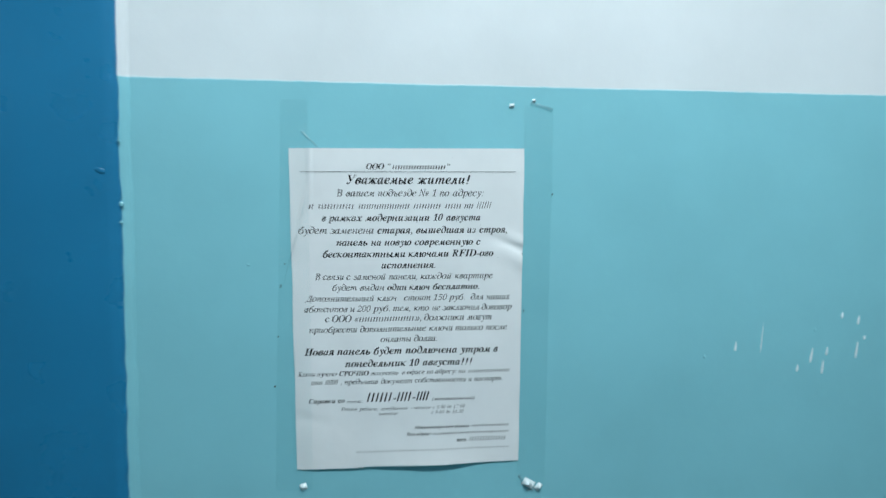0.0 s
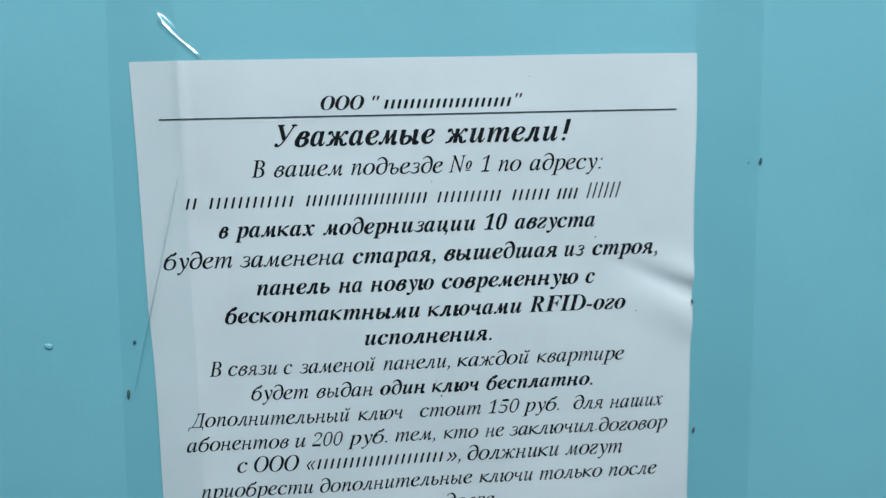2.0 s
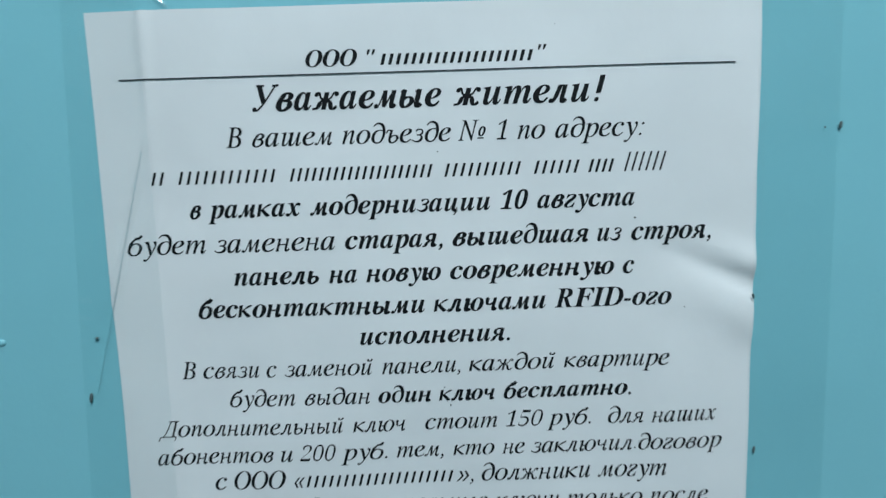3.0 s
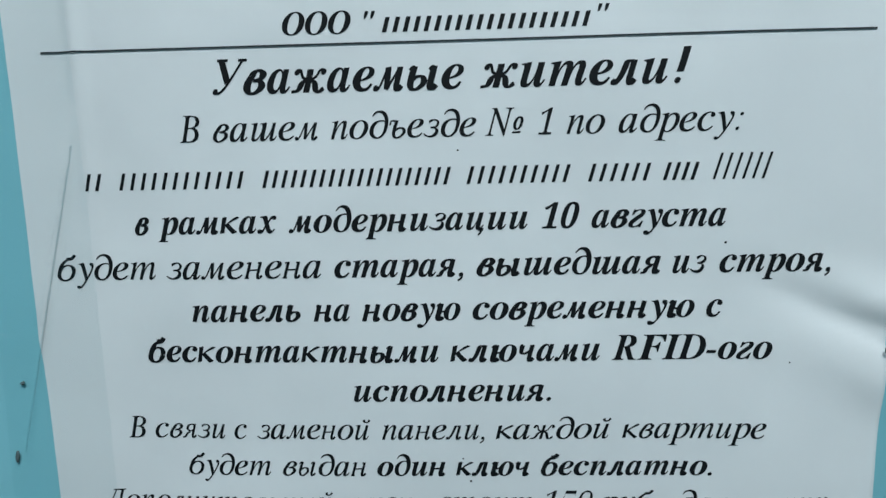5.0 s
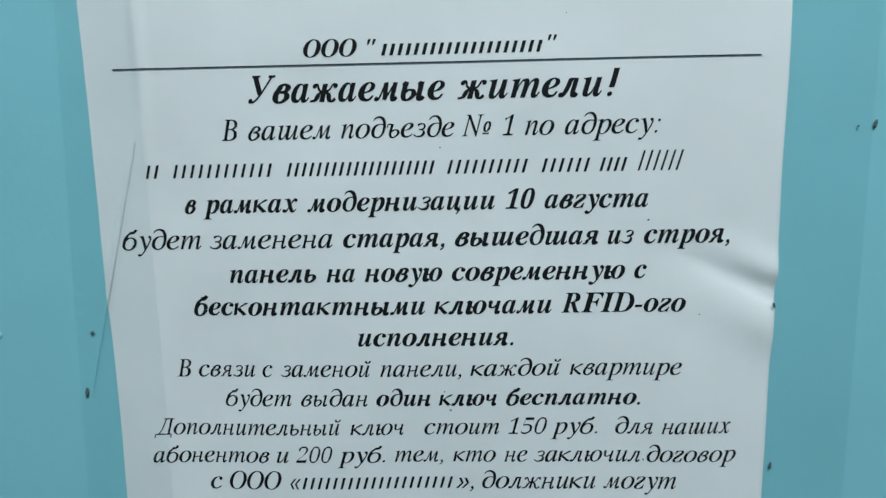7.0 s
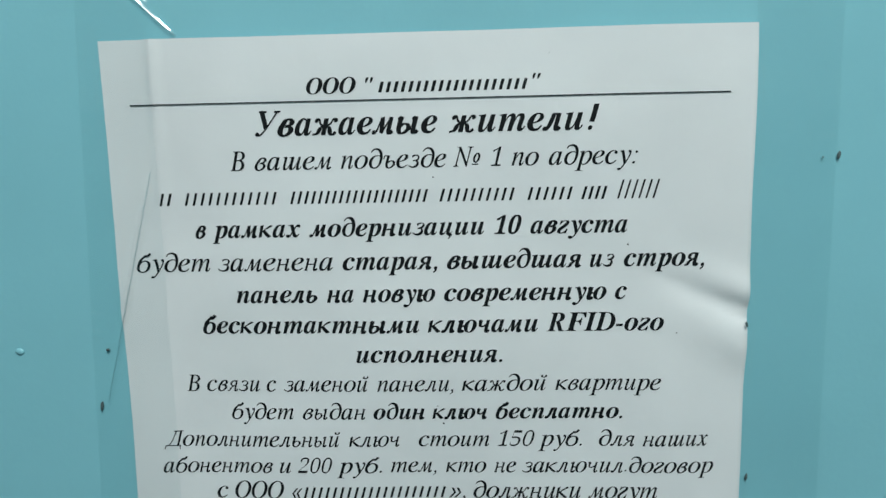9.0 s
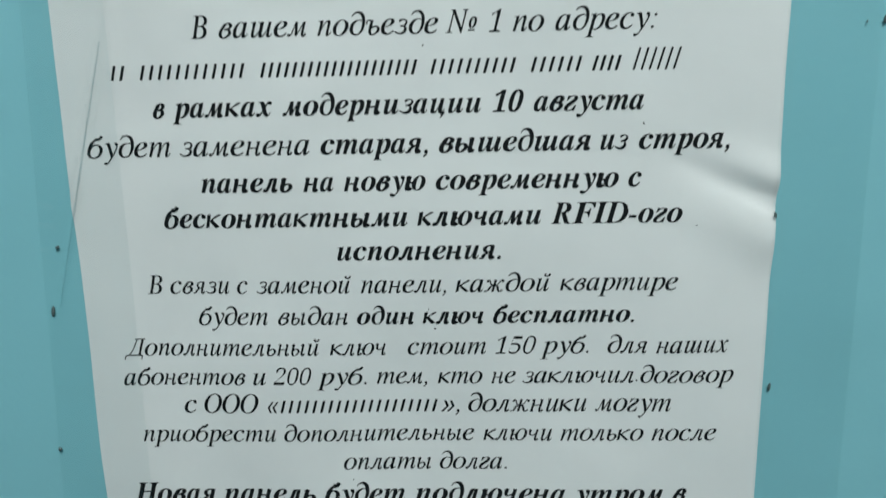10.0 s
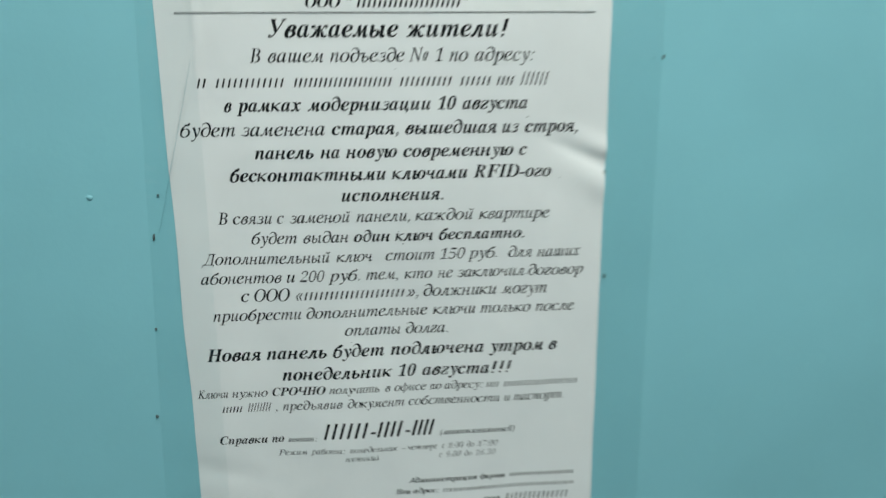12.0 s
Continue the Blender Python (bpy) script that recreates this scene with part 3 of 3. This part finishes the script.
line(-276.0, ("тел.", B, 48.2, 56.3), ("^7", B, 60.4, 95.8), size=6.4)
line(-283.7, ("#40", R, -45.9, 98.9), size=4.2)

for x, z, r in ((66.3, -69.2, 0.30), (3.0, -46.2, 0.22), (5.8, -130.3, 0.32), (83.2, -99.1, 0.2), (68.0, -147.6, 0.3), (3.8, -124.0, 0.2), (-21.0, -181.0, 0.2), (40.0, -8.0, 0.15)):
    ink_mesh("toner_speck", [((x + r * math.cos(a) * (1 + 0.3 * math.sin(3 * a + x))) / 1000, 1.6 + (z + r * math.sin(a)) / 1000) for a in (k * math.pi / 4 for k in range(8))], [tuple(range(8))], M_INK)


# ---- tape ----
def tape_lift(x, z):
    """Film lies on the wall, and rides over the sheet where it covers it."""
    over_x = min(max((x + 0.1078 - (1.6 - z) * 0.0134) / 0.0022, 0), 1) * min(max((0.1075 + (1.6 - z) * 0.0134 - x) / 0.0022, 0), 1)
    over_z = min(max((1.6042 - z) / 0.004, 0), 1) * min(max((z - 1.2990) / 0.002, 0), 1)
    k = over_x * over_z
    return 0.00035 + k * (lift(x, z) + 0.0001) + 0.00012 * noise.noise((x * 80, 2.2, z * 30)) + 0.00012


def strip(name, top, bottom, z0, z1, wrinkles, label):
    """A strip of tape; top and bottom: its two sides' x there. wrinkles: (ax, az, bx, bz, width, height)."""
    thing = tagged(new(name), label, "tape", "tape strips holding the notice")

    def at(u, v):
        x = (top[0] * (1 - u) + top[1] * u) * v + (bottom[0] * (1 - u) + bottom[1] * u) * (1 - v)
        z = z1 + (z0 - z1) * v
        if v < 0.002 or v > 0.998:
            z += 0.0012 * noise.noise((x * 400, 1, v * 3))
        h = tape_lift(x, z)
        for ax, az, bx, bz, w, tall in wrinkles:
            s, c = groove(x, z, ax, az, bx, bz, w)
            if 0 < s < 1:
                h += tall * math.sin(s * math.pi) ** 0.6 * math.exp(-c * c)
        return Vector((x, -h, z))

    part("film", surface(64, 420, at), M_TAPE, thing, "", True)
    return thing


left_tape = strip("tape_strip", (-0.1115, -0.0885), (-0.1215, -0.0870), 1.640, 1.279, (
    (-0.096, 1.616, -0.080, 1.598, 0.0013, 0.0018), (-0.0905, 1.556, -0.1128, 1.470, 0.0009, 0.0007),
    (-0.1205, 1.5010, -0.1085, 1.5000, 0.0016, 0.0006), (-0.1190, 1.5075, -0.1090, 1.5055, 0.0018, 0.0005), (-0.1200, 1.4930, -0.1105, 1.4935, 0.0012, 0.0004),
    (-0.1180, 1.5800, -0.1075, 1.5740, 0.002, 0.0003), (-0.1225, 1.4050, -0.1080, 1.4000, 0.002, 0.0003)), "clear packing tape strip along the notice's edge, wrinkled")
right_tape = strip("tape_strip", (0.1040, 0.1305), (0.1075, 0.1350), 1.640, 1.277, (
    (0.1085, 1.643, 0.132, 1.636, 0.002, 0.002), (0.110, 1.285, 0.130, 1.277, 0.003, 0.003), (0.1100, 1.455, 0.1015, 1.350, 0.0014, 0.0006)), "clear packing tape strip with dirty outer edge")

def crumple(parent, x, z, w, h, tall, seed, tilt, base=0.0006, uneven=0.7, mat=M_WRINKLE):
    """A loose fold of film: an uneven hump, longer along its tilt."""
    def at(u, v):
        a, b = (u - 0.5) * w, (v - 0.5) * h
        hump = math.sin(math.pi * u) ** 0.7 * math.sin(math.pi * v) ** 1.2
        c, s = math.cos(tilt), math.sin(tilt)
        y = -base - tall * hump * (0.75 + uneven * noise.noise((a * 260 + seed, b * 200, seed)))
        return Vector((x + a * c - b * s, min(y, -base), z + a * s + b * c))
    return part("wrinkle", surface(30, 20, at), mat, parent, "bright crumpled fold of tape", True)


crumple(left_tape, -0.0872, 1.606, 0.020, 0.0019, 0.0008, 1.7, -0.76, uneven=0.25)
crumple(left_tape, -0.1009, 1.5160, 0.0820, 0.0007, 0.0003, 6.1, 1.320, 0.0016)
crumple(left_tape, -0.0957, 1.2828, 0.0065, 0.0065, 0.0034, 4.2, 0.3, uneven=0.2, mat=M_GLINT)
crumple(right_tape, 0.0924, 1.6391, 0.0046, 0.0036, 0.0022, 2.9, 0.10, uneven=0.2, mat=M_GLINT)
crumple(right_tape, 0.1124, 1.6440, 0.0030, 0.0026, 0.0016, 2.1, 0.30, uneven=0.2, mat=M_GLINT)
crumple(right_tape, 0.1195, 1.6385, 0.021, 0.0034, 0.0007, 7.3, -0.28)
crumple(right_tape, 0.1192, 1.2802, 0.012, 0.0080, 0.0062, 5.1, -0.5, mat=M_GLINT)
crumple(right_tape, 0.1120, 1.2850, 0.010, 0.0034, 0.0020, 8.8, -0.9)
crumple(right_tape, 0.1290, 1.2765, 0.008, 0.0055, 0.0045, 9.4, 0.9, mat=M_GLINT)
crumple(right_tape, 0.1225, 1.2745, 0.010, 0.0045, 0.0030, 3.3, -0.1)

# ---- grime and drips ----
for k, (x, z, w, h, tilt) in enumerate((
        (-0.1103, 1.4950, 0.0022, 0.0013, -20), (-0.1140, 1.4746, 0.0018, 0.0048, 8), (-0.1170, 1.4280, 0.0022, 0.0018, 0), (-0.1205, 1.3810, 0.0026, 0.0026, 0),
        (0.1322, 1.5600, 0.0018, 0.0034, 8), (0.1272, 1.5593, 0.0009, 0.0009, 0), (0.1057, 1.5050, 0.0013, 0.0026, -14), (0.1090, 1.4510, 0.0015, 0.0036, 5))):
    w, h = w * 0.65, h * 0.75
    on = -0.0024 if abs(x) < 0.1066 else -0.0006
    tagged(lump("grime_speck", x, z, w, h, 0.0004, M_DIRT, "dark grime speck stuck by the tape edge", "grime speck", tilt, on, k * 1.3), group="grime specks")
lump("paint_bump", -0.142, 1.494, 0.0034, 0.0024, 0.0006, M_LUMP, "small bump under the teal wall paint", "paint bump", 15)

for k, (x, z, h) in enumerate(((0.319, 1.4145, 0.010), (0.345, 1.423, 0.030), (0.3975, 1.405, 0.016), (0.413, 1.409, 0.009), (0.410, 1.393, 0.015), (0.384, 1.392, 0.008), (0.4257, 1.445, 0.007), (0.443, 1.440, 0.010), (0.444, 1.410, 0.018), (0.3988, 1.431, 0.004), (0.451, 1.4225, 0.005), (0.2883, 1.405, 0.004))):
    bm = bmesh.new()
    bmesh.ops.create_uvsphere(bm, u_segments=12, v_segments=8, radius=1)
    for v in bm.verts:
        thin = 0.35 + 0.65 * (0.5 - 0.5 * v.co.z)
        v.co = Vector((v.co.x * (0.0008 if h > 0.02 else 0.0017) * thin, min(v.co.y, 0.1) * 0.0011 * thin, v.co.z * h / 2))
    ob = part("paint_run", bm, M_LUMP if h < 0.0045 else M_RUN, None, "thin glossy run of dried pale paint on the wall", True)
    ob.matrix_world = pose(x, 0, z, 0, 4 + 5 * noise.noise((k * 1.7, 0, 0)), 0)
    tagged(ob, category="paint run", group="dried paint runs")

# ---- ceiling lamp ----
lamp = tagged(new("ceiling_lamp"), "white enamelled fluorescent ceiling lamp, switched on", "lamp")
lamp.location = LAMP_AT
part("housing", box(-0.34, 0.34, -0.075, 0.075, -0.02, 0.05, 0.006), M_HOUSING, lamp)
part("diffuser", box(-0.31, 0.31, -0.055, 0.055, -0.060, -0.0205, 0.012), m_glow, lamp, "glowing milky diffuser")
